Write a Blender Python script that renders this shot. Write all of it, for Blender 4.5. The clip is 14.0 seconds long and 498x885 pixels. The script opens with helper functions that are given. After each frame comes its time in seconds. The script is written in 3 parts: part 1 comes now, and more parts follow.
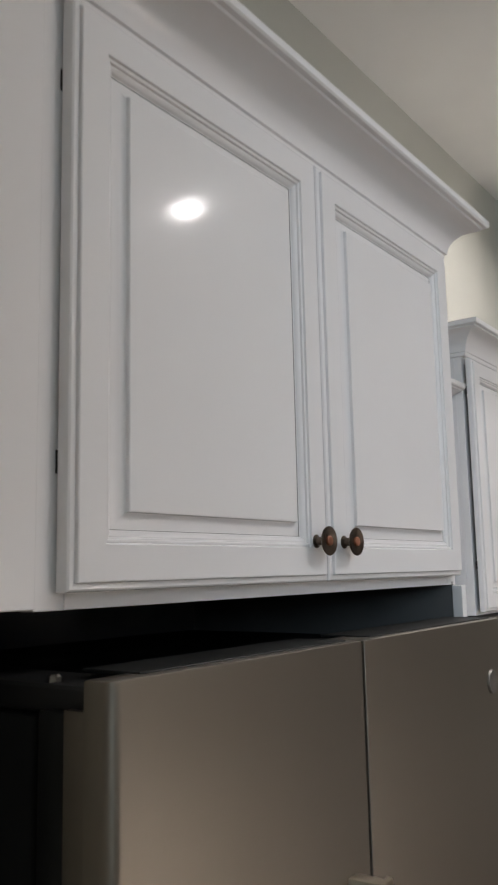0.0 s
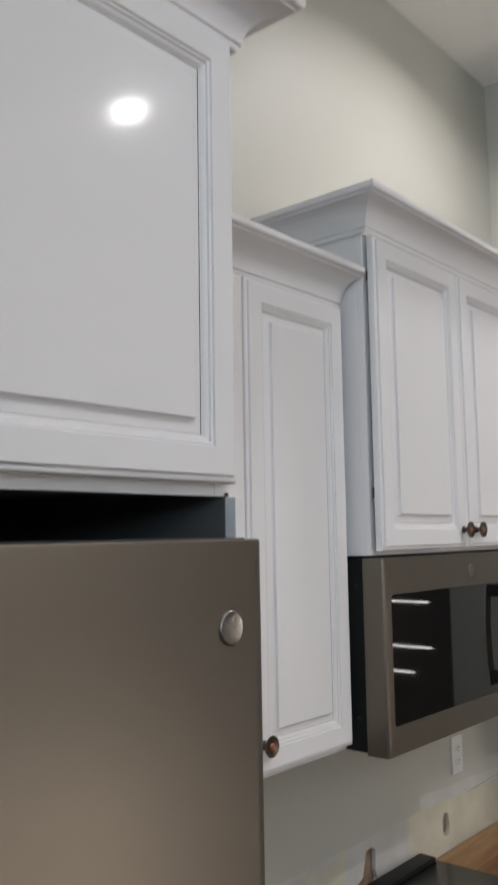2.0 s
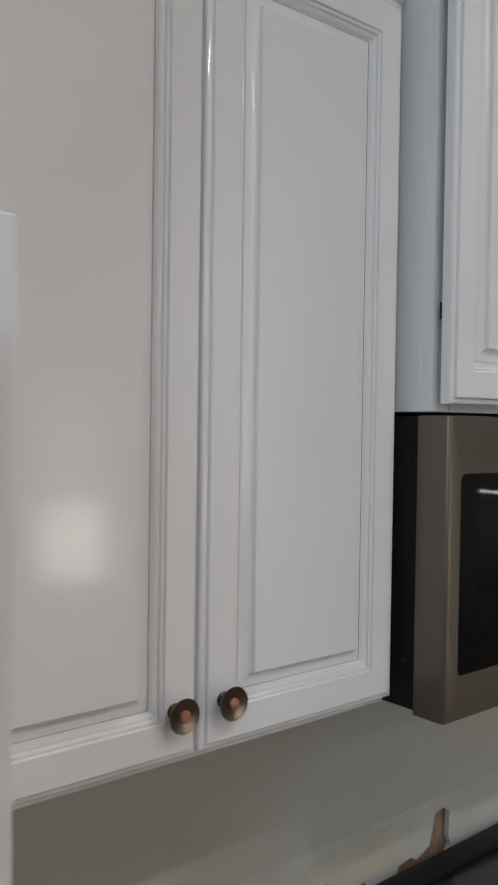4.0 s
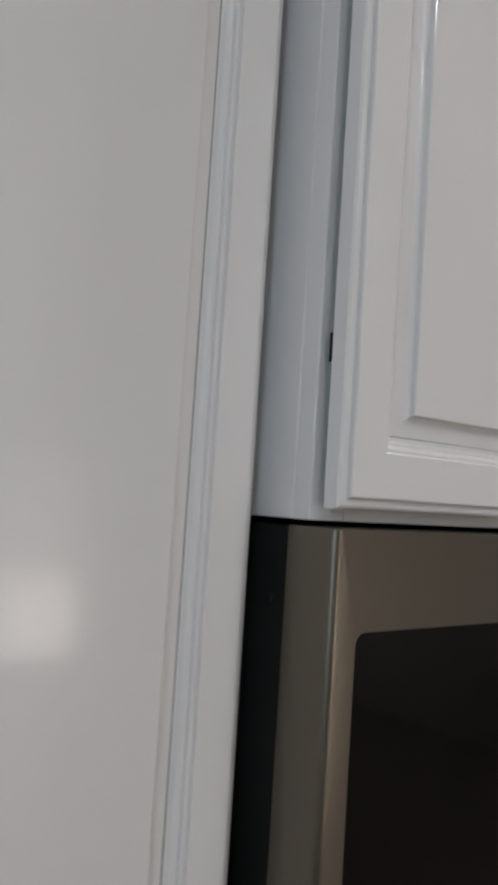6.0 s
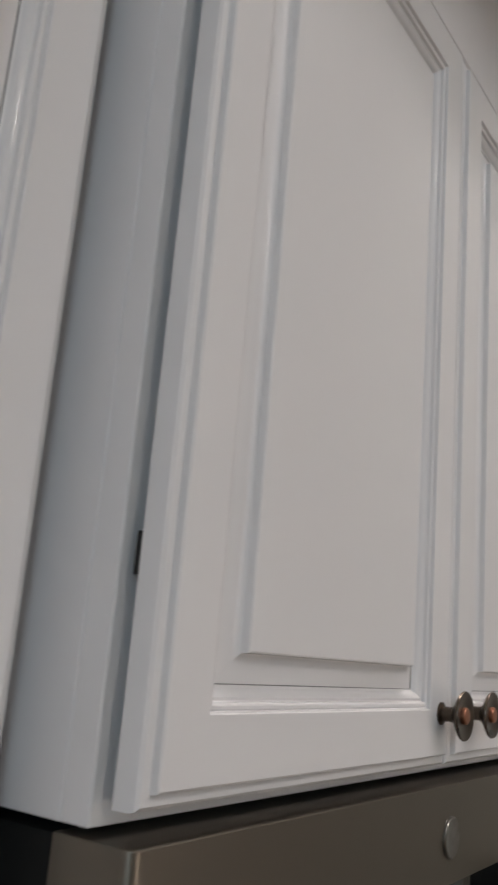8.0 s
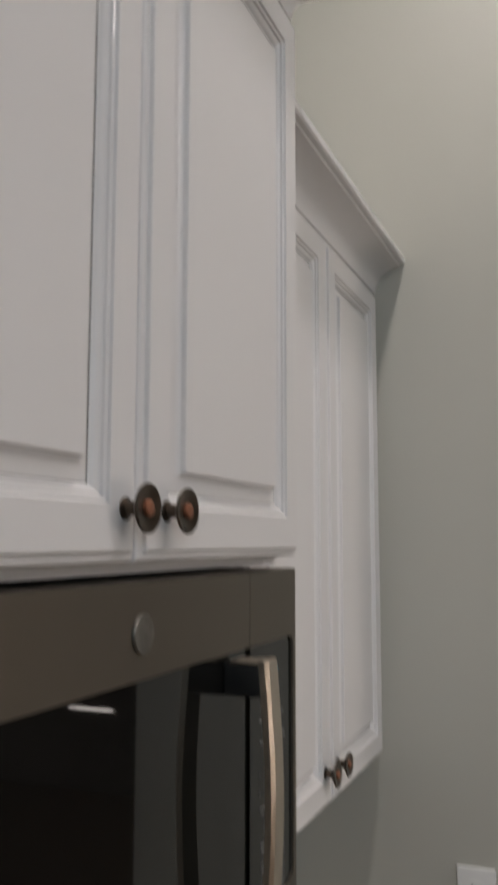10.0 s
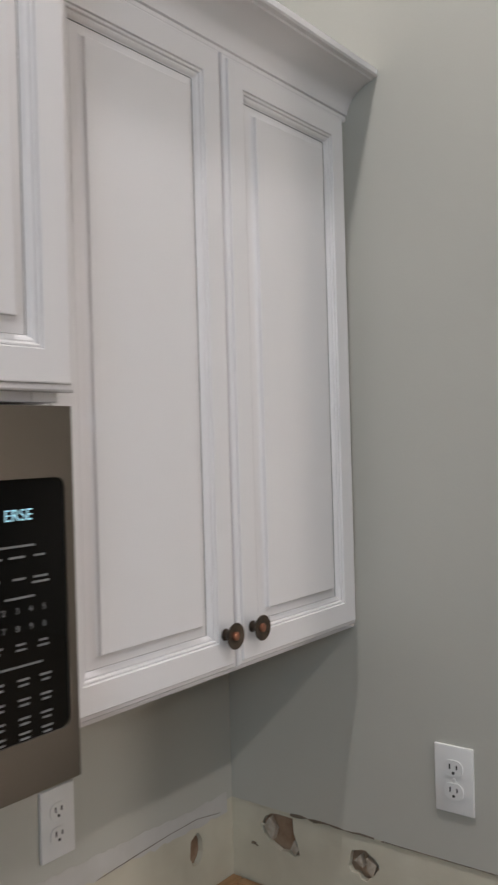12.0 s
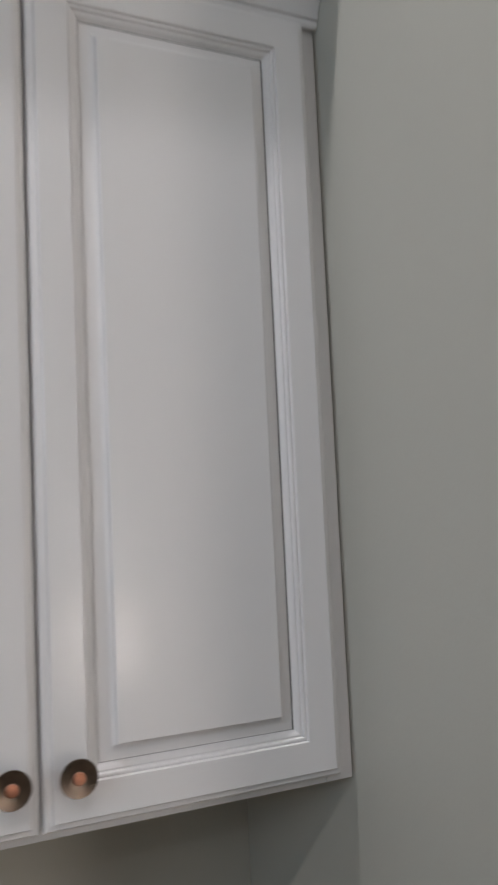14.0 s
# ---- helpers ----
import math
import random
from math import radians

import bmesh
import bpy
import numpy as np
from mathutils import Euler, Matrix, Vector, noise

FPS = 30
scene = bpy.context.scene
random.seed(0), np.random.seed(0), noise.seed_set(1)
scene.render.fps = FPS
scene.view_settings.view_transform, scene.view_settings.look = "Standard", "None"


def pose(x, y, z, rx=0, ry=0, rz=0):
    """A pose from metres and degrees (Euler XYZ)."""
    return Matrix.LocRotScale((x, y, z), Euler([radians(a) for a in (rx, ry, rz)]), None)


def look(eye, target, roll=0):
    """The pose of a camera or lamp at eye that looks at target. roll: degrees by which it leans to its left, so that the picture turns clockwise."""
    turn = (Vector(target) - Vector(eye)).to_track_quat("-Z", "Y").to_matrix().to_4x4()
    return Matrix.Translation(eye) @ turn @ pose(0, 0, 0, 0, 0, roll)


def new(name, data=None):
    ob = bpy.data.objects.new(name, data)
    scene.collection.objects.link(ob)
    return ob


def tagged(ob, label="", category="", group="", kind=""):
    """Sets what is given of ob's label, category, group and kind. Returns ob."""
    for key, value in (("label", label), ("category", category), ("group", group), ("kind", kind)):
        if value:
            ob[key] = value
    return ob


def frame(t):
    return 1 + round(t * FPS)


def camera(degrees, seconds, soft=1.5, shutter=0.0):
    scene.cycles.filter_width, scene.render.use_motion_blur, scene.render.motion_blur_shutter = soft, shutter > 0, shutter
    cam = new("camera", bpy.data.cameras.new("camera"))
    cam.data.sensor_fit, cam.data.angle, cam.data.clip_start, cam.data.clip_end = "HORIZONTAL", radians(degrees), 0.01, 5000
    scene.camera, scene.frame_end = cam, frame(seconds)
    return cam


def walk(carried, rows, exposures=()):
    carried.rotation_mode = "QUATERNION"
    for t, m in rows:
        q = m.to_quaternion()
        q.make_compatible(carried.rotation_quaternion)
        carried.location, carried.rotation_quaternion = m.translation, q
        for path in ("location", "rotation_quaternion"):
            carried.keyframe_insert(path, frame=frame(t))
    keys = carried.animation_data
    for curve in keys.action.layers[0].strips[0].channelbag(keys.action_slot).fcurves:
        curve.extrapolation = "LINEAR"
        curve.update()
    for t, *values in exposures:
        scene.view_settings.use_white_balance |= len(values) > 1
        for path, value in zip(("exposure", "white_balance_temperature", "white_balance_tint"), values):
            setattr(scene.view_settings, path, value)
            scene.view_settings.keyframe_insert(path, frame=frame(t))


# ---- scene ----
cam = camera(32.8, 14.0, soft=2.2, shutter=0.5)
PATH = [
    (0, (-2.137, -1.2, 1.881), (-0.533, -0.043, 2.179), -1.2),
    (0.5, (-1.998, -1.137, 1.873), (-0.406, 0.032, 2.187), -1.6),
    (1, (-1.842, -1.133, 1.852), (-0.251, 0.036, 2.169), -1.6),
    (1.5, (-1.637, -1.255, 1.823), (-0.06, -0.059, 2.115), -1.4),
    (2, (-1.497, -1.322, 1.8), (0.014, -0.029, 2.016), -0.9),
    (2.5, (-1.378, -1.255, 1.752), (0.078, 0.114, 1.827), -0.5),
    (2.7, (-1.324, -1.21, 1.73), (0.142, 0.151, 1.77), -0.5),
    (4.8, (-0.689, -0.977, 1.749), (0.448, 0.666, 1.683), 1.0),
    (5, (-0.661, -0.945, 1.767), (0.461, 0.71, 1.711), 0.9),
    (5.5, (-0.526, -0.876, 1.782), (0.635, 0.752, 1.784), 2.0),
    (6, (-0.436, -0.825, 1.767), (0.826, 0.722, 1.893), 3.7),
    (6.5, (-0.419, -0.754, 1.795), (0.991, 0.64, 2.062), 5.0),
    (7, (-0.411, -0.672, 1.842), (1.174, 0.502, 2.174), 4.9),
    (7.2, (-0.392, -0.66, 1.837), (1.165, 0.533, 2.228), 5.4),
    (9.3, (-0.235, -0.678, 1.842), (1.492, 0.196, 2.343), 2.4),
    (9.5, (-0.224, -0.694, 1.829), (1.537, 0.134, 2.289), 1.8),
    (10, (-0.196, -0.725, 1.779), (1.642, 0.029, 2.01), 0.1),
    (10.5, (-0.187, -0.751, 1.737), (1.668, -0.003, 1.771), -0.3),
    (11, (-0.131, -0.848, 1.71), (1.678, 0.005, 1.705), -0.7),
    (11.5, (0.015, -1.014, 1.714), (1.678, 0.097, 1.732), -1.0),
    (12, (0.148, -1.1, 1.703), (1.734, 0.118, 1.702), -1.6),
    (12.5, (0.326, -1.119, 1.715), (1.884, 0.135, 1.72), -1.8),
    (13, (0.533, -1.188, 1.722), (1.936, 0.238, 1.744), -2.3),
    (13.5, (0.743, -1.271, 1.747), (1.781, 0.438, 1.799), -2.2),
    (14, (0.943, -1.183, 1.676), (1.816, 0.608, 1.843), -2.6),
]
walk(cam, [(t, look(eye, target, roll)) for t, eye, target, roll in PATH],
     exposures=[(0.0, 0.13, 6500, 13), (1.5, 0.10, 6430, 13), (2.5, 0.10, 6350, 12), (5.0, -0.28, 6300, 10), (7.0, -0.20, 6580, 13), (9.5, -0.42, 6720, 14), (10.5, -0.18, 6680, 14), (11.0, 0.04, 6560, 14), (12.0, -0.04, 6460, 14), (14.0, -0.24, 6300, 13)])


# ---- world and light ----
world = bpy.data.worlds.new("world")
scene.world = world
world.use_nodes = True
wn = world.node_tree
sky = wn.nodes.new("ShaderNodeTexSky")
sky.sky_type, sky.sun_disc, sky.sun_elevation, sky.sun_rotation = "NISHITA", False, radians(25), radians(250)
wn.links.new(sky.outputs[0], wn.nodes["Background"].inputs[0])
wn.nodes["Background"].inputs[1].default_value = 0.1

CEIL = 3.52


def area_lamp(name, m, watts, size, colour, size_y=None, shape="DISK", spread=180):
    data = bpy.data.lights.new(name, "AREA")
    data.energy, data.size, data.color, data.shape, data.spread = watts, size, colour, shape, radians(spread)
    if size_y:
        data.size_y = size_y
    ob = new(name, data)
    ob.matrix_world = m
    return ob


# Entries two, four and five are unseen fill lamps added to brighten.
CANS_AND_FILLS = [(0.68, -2.40, 14), (-0.90, -2.40, 14), (0.78, -0.66, 11), (0.68, -4.60, 17), (-1.60, -4.60, 11)]
WARM = (0.995, 0.968, 0.95)
COOL = (0.67, 0.865, 1.0)
for cx, cy, watts in CANS_AND_FILLS:
    area_lamp("downlight_and_fill_lamp", pose(cx, cy, CEIL - 0.006), watts, 0.11, WARM, spread=150)
area_lamp("window_daylight", pose(-3.36, -2.90, 2.60, 0, -90, 0), 44, 1.0, COOL, 1.4, "RECTANGLE")


# ---- materials ----
def material(name, colour, rough=0.5, metal=0.0, second=None, scale=6.0, fine=120.0, bump=0.1, coat=0.0, stretch=None,
             rough_var=0.08, spread=(0.35, 0.65), depth=0.0006, specular=0.5, coat_rough=0.12):
    """A surface with broad and fine variation of colour, gloss and relief."""
    m = bpy.data.materials.new(name)
    m.use_nodes = True
    nt = m.node_tree
    b = nt.nodes["Principled BSDF"]
    b.inputs["Metallic"].default_value = metal
    b.inputs["Coat Weight"].default_value = coat
    b.inputs["Specular IOR Level"].default_value = specular
    b.inputs["Coat Roughness"].default_value = coat_rough
    tc = nt.nodes.new("ShaderNodeTexCoord")
    mp = nt.nodes.new("ShaderNodeMapping")
    mp.inputs["Scale"].default_value = stretch or (1, 1, 1)
    nt.links.new(tc.outputs["Object"], mp.inputs[0])
    broad, grain = nt.nodes.new("ShaderNodeTexNoise"), nt.nodes.new("ShaderNodeTexNoise")
    broad.inputs["Scale"].default_value, grain.inputs["Scale"].default_value = scale, fine
    broad.inputs["Detail"].default_value, grain.inputs["Detail"].default_value = 5, 3
    for n in (broad, grain):
        nt.links.new(mp.outputs[0], n.inputs["Vector"])
    ramp = nt.nodes.new("ShaderNodeMapRange")
    ramp.inputs["From Min"].default_value, ramp.inputs["From Max"].default_value = spread
    nt.links.new(broad.outputs["Fac"], ramp.inputs["Value"])
    mix = nt.nodes.new("ShaderNodeMix")
    mix.data_type = "RGBA"
    mix.inputs["A"].default_value = (*colour, 1)
    mix.inputs["B"].default_value = (*(second or [c * 0.93 for c in colour]), 1)
    nt.links.new(ramp.outputs[0], mix.inputs["Factor"])
    nt.links.new(mix.outputs["Result"], b.inputs["Base Color"])
    rr = nt.nodes.new("ShaderNodeMapRange")
    rr.inputs["To Min"].default_value, rr.inputs["To Max"].default_value = max(0.02, rough - rough_var), rough + rough_var
    nt.links.new(broad.outputs["Fac"], rr.inputs["Value"])
    nt.links.new(rr.outputs[0], b.inputs["Roughness"])
    bp = nt.nodes.new("ShaderNodeBump")
    bp.inputs["Strength"].default_value, bp.inputs["Distance"].default_value = bump, depth
    nt.links.new(grain.outputs["Fac"], bp.inputs["Height"])
    nt.links.new(bp.outputs[0], b.inputs["Normal"])
    return m


def glow(name, colour, strength):
    m = bpy.data.materials.new(name)
    m.use_nodes = True
    b = m.node_tree.nodes["Principled BSDF"]
    b.inputs["Base Color"].default_value = (*colour, 1)
    b.inputs["Emission Color"].default_value = (*colour, 1)
    b.inputs["Emission Strength"].default_value = strength
    return m


PAINT = material("white_cabinet_paint", (0.80, 0.785, 0.785), 0.10, 0, (0.785, 0.768, 0.766), 3.0, 45.0, 0.05, 0.14, rough_var=0.025, specular=0.08, coat_rough=0.32)
# Even dark colour standing in for shade in door gaps and the fridge recess.
SHADE_BOARD = material("shade_dark_board", (0.12, 0.122, 0.122), 0.6, 0, (0.10, 0.102, 0.102), 6.0, 80.0, 0.3)
WALL = material("greige_wall_paint", (0.515, 0.505, 0.450), 0.50, 0, (0.50, 0.489, 0.434), 1.6, 160.0, 0.25, depth=0.0008)
CREAM = material("bare_drywall", (0.66, 0.62, 0.50), 0.8, 0, (0.56, 0.52, 0.41), 7.0, 90.0, 0.4, depth=0.0015)
PRIMER = material("patched_primer", (0.62, 0.60, 0.57), 0.75, 0, (0.55, 0.53, 0.49), 9.0, 70.0, 0.4, depth=0.0015)
CEILING = material("ceiling_paint", (0.82, 0.80, 0.765), 0.8, 0, None, 1.5, 120.0, 0.3, depth=0.001)
KRAFT = material("torn_brown_paper", (0.26, 0.16, 0.10), 0.9, 0, (0.36, 0.25, 0.17), 40.0, 200.0, 0.6, depth=0.002)
GYPSUM = material("broken_gypsum", (0.52, 0.46, 0.38), 0.9, 0, (0.36, 0.29, 0.22), 60.0, 220.0, 0.7, depth=0.002)
CRACK = material("dark_crack", (0.19, 0.15, 0.11), 0.9)
SLATE = material("slate_steel", (0.180, 0.159, 0.131), 0.42, 0.88, (0.162, 0.143, 0.117), 2.2, 900.0, 0.06, rough_var=0.04, stretch=(1, 1, 0.02), depth=0.0002)
BLACK = material("black_painted_steel", (0.013, 0.0135, 0.013), 0.45, 0.0, (0.018, 0.0185, 0.018), 9.0, 420.0, 0.25, specular=0.09)
GLASS = material("black_glass", (0.006, 0.006, 0.006), 0.03, 0.0, (0.009, 0.009, 0.008), 3.0, 60.0, 0.0, rough_var=0.015)
COOKTOP = material("cooktop_glass", (0.012, 0.014, 0.015), 0.22, 0.0, None, 4.0, 60.0, 0.0)
RUBBER = material("dark_plastic", (0.016, 0.016, 0.016), 0.5, specular=0.25)
STEEL = material("brushed_handle_steel", (0.70, 0.63, 0.53), 0.32, 1.0, (0.62, 0.55, 0.46), 12.0, 700.0, 0.08, stretch=(1, 1, 0.03), depth=0.0003)
CHROME = material("bright_badge", (0.24, 0.228, 0.208), 0.36, 0.9, (0.20, 0.19, 0.175), 160.0, 500.0, 0.3)
BRONZE = material("aged_bronze", (0.082, 0.064, 0.050), 0.30, 0.9, (0.13, 0.098, 0.074), 70.0, 400.0, 0.15)
COPPER = material("worn_copper", (0.46, 0.205, 0.125), 0.40, 0.85, (0.36, 0.16, 0.10), 120.0, 500.0, 0.15)
OUTLET = material("white_outlet_plastic", (0.83, 0.82, 0.80), 0.3, 0, None, 10.0, 200.0, 0.02)
SLOT = material("dark_slot", (0.03, 0.028, 0.026), 0.7)
PINE = material("pine_board", (0.47, 0.29, 0.15), 0.6, 0, (0.36, 0.20, 0.09), 5.0, 60.0, 0.4, stretch=(1, 7, 7), depth=0.001)
PINE_Y = material("pine_board_deep", (0.45, 0.27, 0.14), 0.6, 0, (0.34, 0.19, 0.09), 5.0, 60.0, 0.4, stretch=(7, 1, 7), depth=0.001)
PLY = material("brown_plywood", (0.33, 0.185, 0.095), 0.6, 0, (0.26, 0.14, 0.07), 6.0, 50.0, 0.3, stretch=(1, 6, 6), depth=0.001)
FLOOR = material("oak_floor", (0.12, 0.079, 0.047), 0.6, 0, (0.09, 0.058, 0.034), 4.0, 60.0, 0.3, stretch=(1, 8, 1), specular=0.15)
LENS = glow("downlight_lens", (1.0, 0.92, 0.83), 8.0)
MARKING = material("grey_print", (0.20, 0.20, 0.20), 0.5)
DISPLAY = glow("cyan_display", (0.45, 0.85, 1.0), 0.3)
PANE = glow("bright_window", (1.0, 0.90, 0.80), 30.0)
PANE_DIM = glow("dim_window", (1.0, 0.93, 0.86), 7.0)
# Glow of unseen strips added for lines reflected in the microwave glass.
REFLECTED_STRIP = glow("reflected_strip_glow", (1.0, 0.96, 0.9), 9.0)
# Dark colour for unseen surfaces that only show reflected in the glass.
FAR_DARK = material("far_dark_backing", (0.05, 0.04, 0.03), 0.5)
PANE_COOL = glow("blue_window", (0.72, 0.86, 1.0), 0.35)


# ---- building helpers ----
def box(bm, x0, x1, y0, y1, z0, z1, bevel=0.0, segments=2):
    """A box, its edges rounded by bevel."""
    made = bmesh.ops.create_cube(bm, size=1.0)["verts"]
    for v in made:
        v.co = Vector(((x0 + x1) / 2 + v.co.x * (x1 - x0), (y0 + y1) / 2 + v.co.y * (y1 - y0), (z0 + z1) / 2 + v.co.z * (z1 - z0)))
    if bevel:
        edges = list({e for v in made for e in v.link_edges})
        bmesh.ops.bevel(bm, geom=edges, offset=bevel, segments=segments, profile=0.5, affect="EDGES")
    return bm


def lathe(bm, profile, m, steps=28):
    """Turns a profile of (radius, height) round the z axis of m."""
    rings = []
    for r, h in profile:
        rings.append([bm.verts.new(m @ Vector((r * math.cos(a), r * math.sin(a), h))) for a in (2 * math.pi * k / steps for k in range(steps))])
    for a, b in zip(rings, rings[1:]):
        for k in range(steps):
            f = bm.faces.new((a[k], a[(k + 1) % steps], b[(k + 1) % steps], b[k]))
            f.smooth = True
    bm.faces.new(rings[0][::-1])
    bm.faces.new(rings[-1])
    return bm


def prism(bm, outline, axis, a, b):
    """Stretches an outline in the plane across the axis from a to b."""
    def place(u, v, w):
        return {"x": (w, u, v), "y": (u, w, v), "z": (u, v, w)}[axis]
    lo = [bm.verts.new(place(u, v, a)) for u, v in outline]
    hi = [bm.verts.new(place(u, v, b)) for u, v in outline]
    bm.faces.new(lo[::-1])
    bm.faces.new(hi)
    n = len(outline)
    for k in range(n):
        bm.faces.new((lo[k], lo[(k + 1) % n], hi[(k + 1) % n], hi[k]))
    bmesh.ops.recalc_face_normals(bm, faces=bm.faces)
    return bm


def rounded(u0, u1, v0, v1, r, steps=6):
    """The outline of a rectangle with round corners."""
    out = []
    for cu, cv, a0 in ((u1 - r, v1 - r, 0), (u0 + r, v1 - r, 90), (u0 + r, v0 + r, 180), (u1 - r, v0 + r, 270)):
        for k in range(steps + 1):
            a = radians(a0 + 90 * k / steps)
            out.append((cu + r * math.cos(a), cv + r * math.sin(a)))
    return out


def thing(name, at, label, category, group="", kind=""):
    ob = new(name)
    ob.location = at
    ob.empty_display_size = 0.05
    return tagged(ob, label, category, group, kind)


def root_of(ob):
    return root_of(ob.parent) if ob.parent else ob


def part(name, bm, mat, parent=None, label="", recalc=True):
    """Links a bmesh, given in world metres, as one mesh under a thing or a part."""
    if parent:
        bmesh.ops.translate(bm, verts=bm.verts, vec=-root_of(parent).location)
    if recalc:
        bmesh.ops.recalc_face_normals(bm, faces=bm.faces)
    mesh = bpy.data.meshes.new(name)
    bm.to_mesh(mesh)
    bm.free()
    mesh.materials.append(mat)
    mesh.polygons.foreach_set("use_smooth", [True] * len(mesh.polygons))
    mesh.set_sharp_from_angle(angle=radians(26))
    ob = new(name, mesh)
    ob.parent = parent
    return tagged(ob, label) if label else ob


def structure(name, bm, mat, label, category):
    return tagged(part(name, bm, mat), label, category, kind="structure")


def fresh():
    return bmesh.new()


def ring_sheet(bm, x0, x1, z0, z1, yf, profile, fill=True):
    """Mitred rings of a panel facing -y: (inset, height over yf towards the viewer)."""
    loops = []
    for d, h in profile:
        y = yf - h
        loops.append([bm.verts.new(p) for p in ((x0 + d, y, z0 + d), (x1 - d, y, z0 + d), (x1 - d, y, z1 - d), (x0 + d, y, z1 - d))])
    for a, b in zip(loops, loops[1:]):
        for k in range(4):
            bm.faces.new((a[k], a[(k + 1) % 4], b[(k + 1) % 4], b[k]))
    if fill:
        bm.faces.new(loops[-1])
    return loops


FRAME_PROFILE = [(0.004, -0.020), (0.0, -0.0195), (0.0, -0.0095), (0.0008, -0.0068), (0.0026, -0.0052), (0.0050, -0.0046), (0.0076, -0.0046),
                 (0.0080, -0.0044), (0.0086, -0.0008), (0.0098, 0.0), (0.0436, 0.0), (0.0442, -0.0004), (0.0447, -0.0030), (0.0453, -0.0034),
                 (0.0462, -0.0026), (0.0478, -0.0024), (0.0491, -0.0030), (0.0496, -0.0056), (0.0504, -0.0061), (0.0520, -0.0056),
                 (0.0540, -0.0066), (0.0556, -0.0086), (0.0566, -0.0104), (0.0580, -0.0112)]
PANEL_PROFILE = [(0.0585, -0.0150), (0.0585, -0.0112), (0.0640, -0.0106), (0.0700, -0.0088), (0.0735, -0.0068), (0.0752, -0.0056),
                 (0.0756, -0.0014), (0.0766, -0.0006)]


def knob(parent, x, yf, z):
    """A flared bronze knob with a copper button on the door face."""
    m = Matrix.Translation((x, yf, z)) @ pose(0, 0, 0, 90)
    k = part("knob", lathe(fresh(), [(0.0088, 0.0), (0.0088, 0.0012), (0.0060, 0.0030), (0.0056, 0.0080), (0.0064, 0.0110), (0.0095, 0.0132),
             (0.0150, 0.0160), (0.0184, 0.0184), (0.0190, 0.0196), (0.0186, 0.0206), (0.0150, 0.0203), (0.0095, 0.0190), (0.0064, 0.0188)], m, 36), BRONZE, parent,
             "flared aged bronze knob with copper centre")
    return k


def copper_button(door, x, yf, z):
    m = Matrix.Translation((x, yf, z)) @ pose(0, 0, 0, 90)
    part("copper_button", lathe(fresh(), [(0.0064, 0.0186), (0.0064, 0.0212), (0.0054, 0.0222), (0.002, 0.0226)], m, 20), COPPER, door, "worn copper button")


def cabinet_door(parent, x0, x1, z0, z1, yf, knob_x, knob_z, hinge_side, gap=0.0011):
    bm = fresh()
    ring_sheet(bm, x0, x1, z0, z1, yf, FRAME_PROFILE, fill=False)
    d = part("door", bm, PAINT, parent, "white painted raised-panel door")
    bm = fresh()
    ring_sheet(bm, x0, x1 - gap, z0, z1 - gap * 0.66, yf, PANEL_PROFILE)
    part("raised_panel", bm, PAINT, d)
    # The dark board paints shade into the gap round the panel.
    bm = fresh()
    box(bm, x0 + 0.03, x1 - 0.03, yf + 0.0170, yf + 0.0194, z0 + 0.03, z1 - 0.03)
    part("back_panel", bm, SHADE_BOARD, d, "board behind the panel, coloured dark for the gap's shade")
    knob(d, knob_x, yf, knob_z)
    copper_button(d, knob_x, yf, knob_z)
    hx = x0 if hinge_side < 0 else x1
    for hz in (z0 + 0.120, z1 - 0.085):
        part("hinge", box(fresh(), hx + 0.0005 * -hinge_side, hx - 0.012 * hinge_side, yf + 0.0190, yf + 0.0234, hz - 0.011, hz + 0.011), RUBBER, d, "small dark hinge")
    return d


CROWN = [(0.0, 0.0), (0.007, 0.0), (0.0085, 0.004), (0.0085, 0.010), (0.0115, 0.0115), (0.0125, 0.020), (0.0155, 0.031), (0.0215, 0.043), (0.031, 0.0545),
         (0.043, 0.063), (0.0535, 0.0665), (0.0545, 0.0700), (0.0600, 0.0715), (0.0620, 0.0745), (0.0625, 0.0850), (0.0600, 0.0870), (0.0, 0.0870)]


def crown(parent, path, z, out=1.0, high=1.0):
    """Crown moulding swept along a plan path, mitred at its corners; it stands out to the right of the way."""
    bm = fresh()
    pts = [Vector(p) for p in path]
    offs = []
    for k in range(len(pts)):
        dirs = []
        if k > 0:
            dirs.append((pts[k] - pts[k - 1]).normalized())
        if k < len(pts) - 1:
            dirs.append((pts[k + 1] - pts[k]).normalized())
        norms = [Vector((d.y, -d.x)) for d in dirs]
        n = sum(norms, Vector((0, 0)))
        n = n / n.dot(norms[0])
        offs.append(n)
    rings = [[bm.verts.new((p.x + o.x * u * out, p.y + o.y * u * out, z + v * high)) for u, v in CROWN] for p, o in zip(pts, offs)]
    n = len(CROWN)
    for a, b in zip(rings, rings[1:]):
        for k in range(n):
            bm.faces.new((a[k], b[k], b[(k + 1) % n], a[(k + 1) % n]))
    bm.faces.new(rings[0])
    bm.faces.new(rings[-1][::-1])
    return part("crown_moulding", bm, PAINT, parent, "white cove crown moulding")


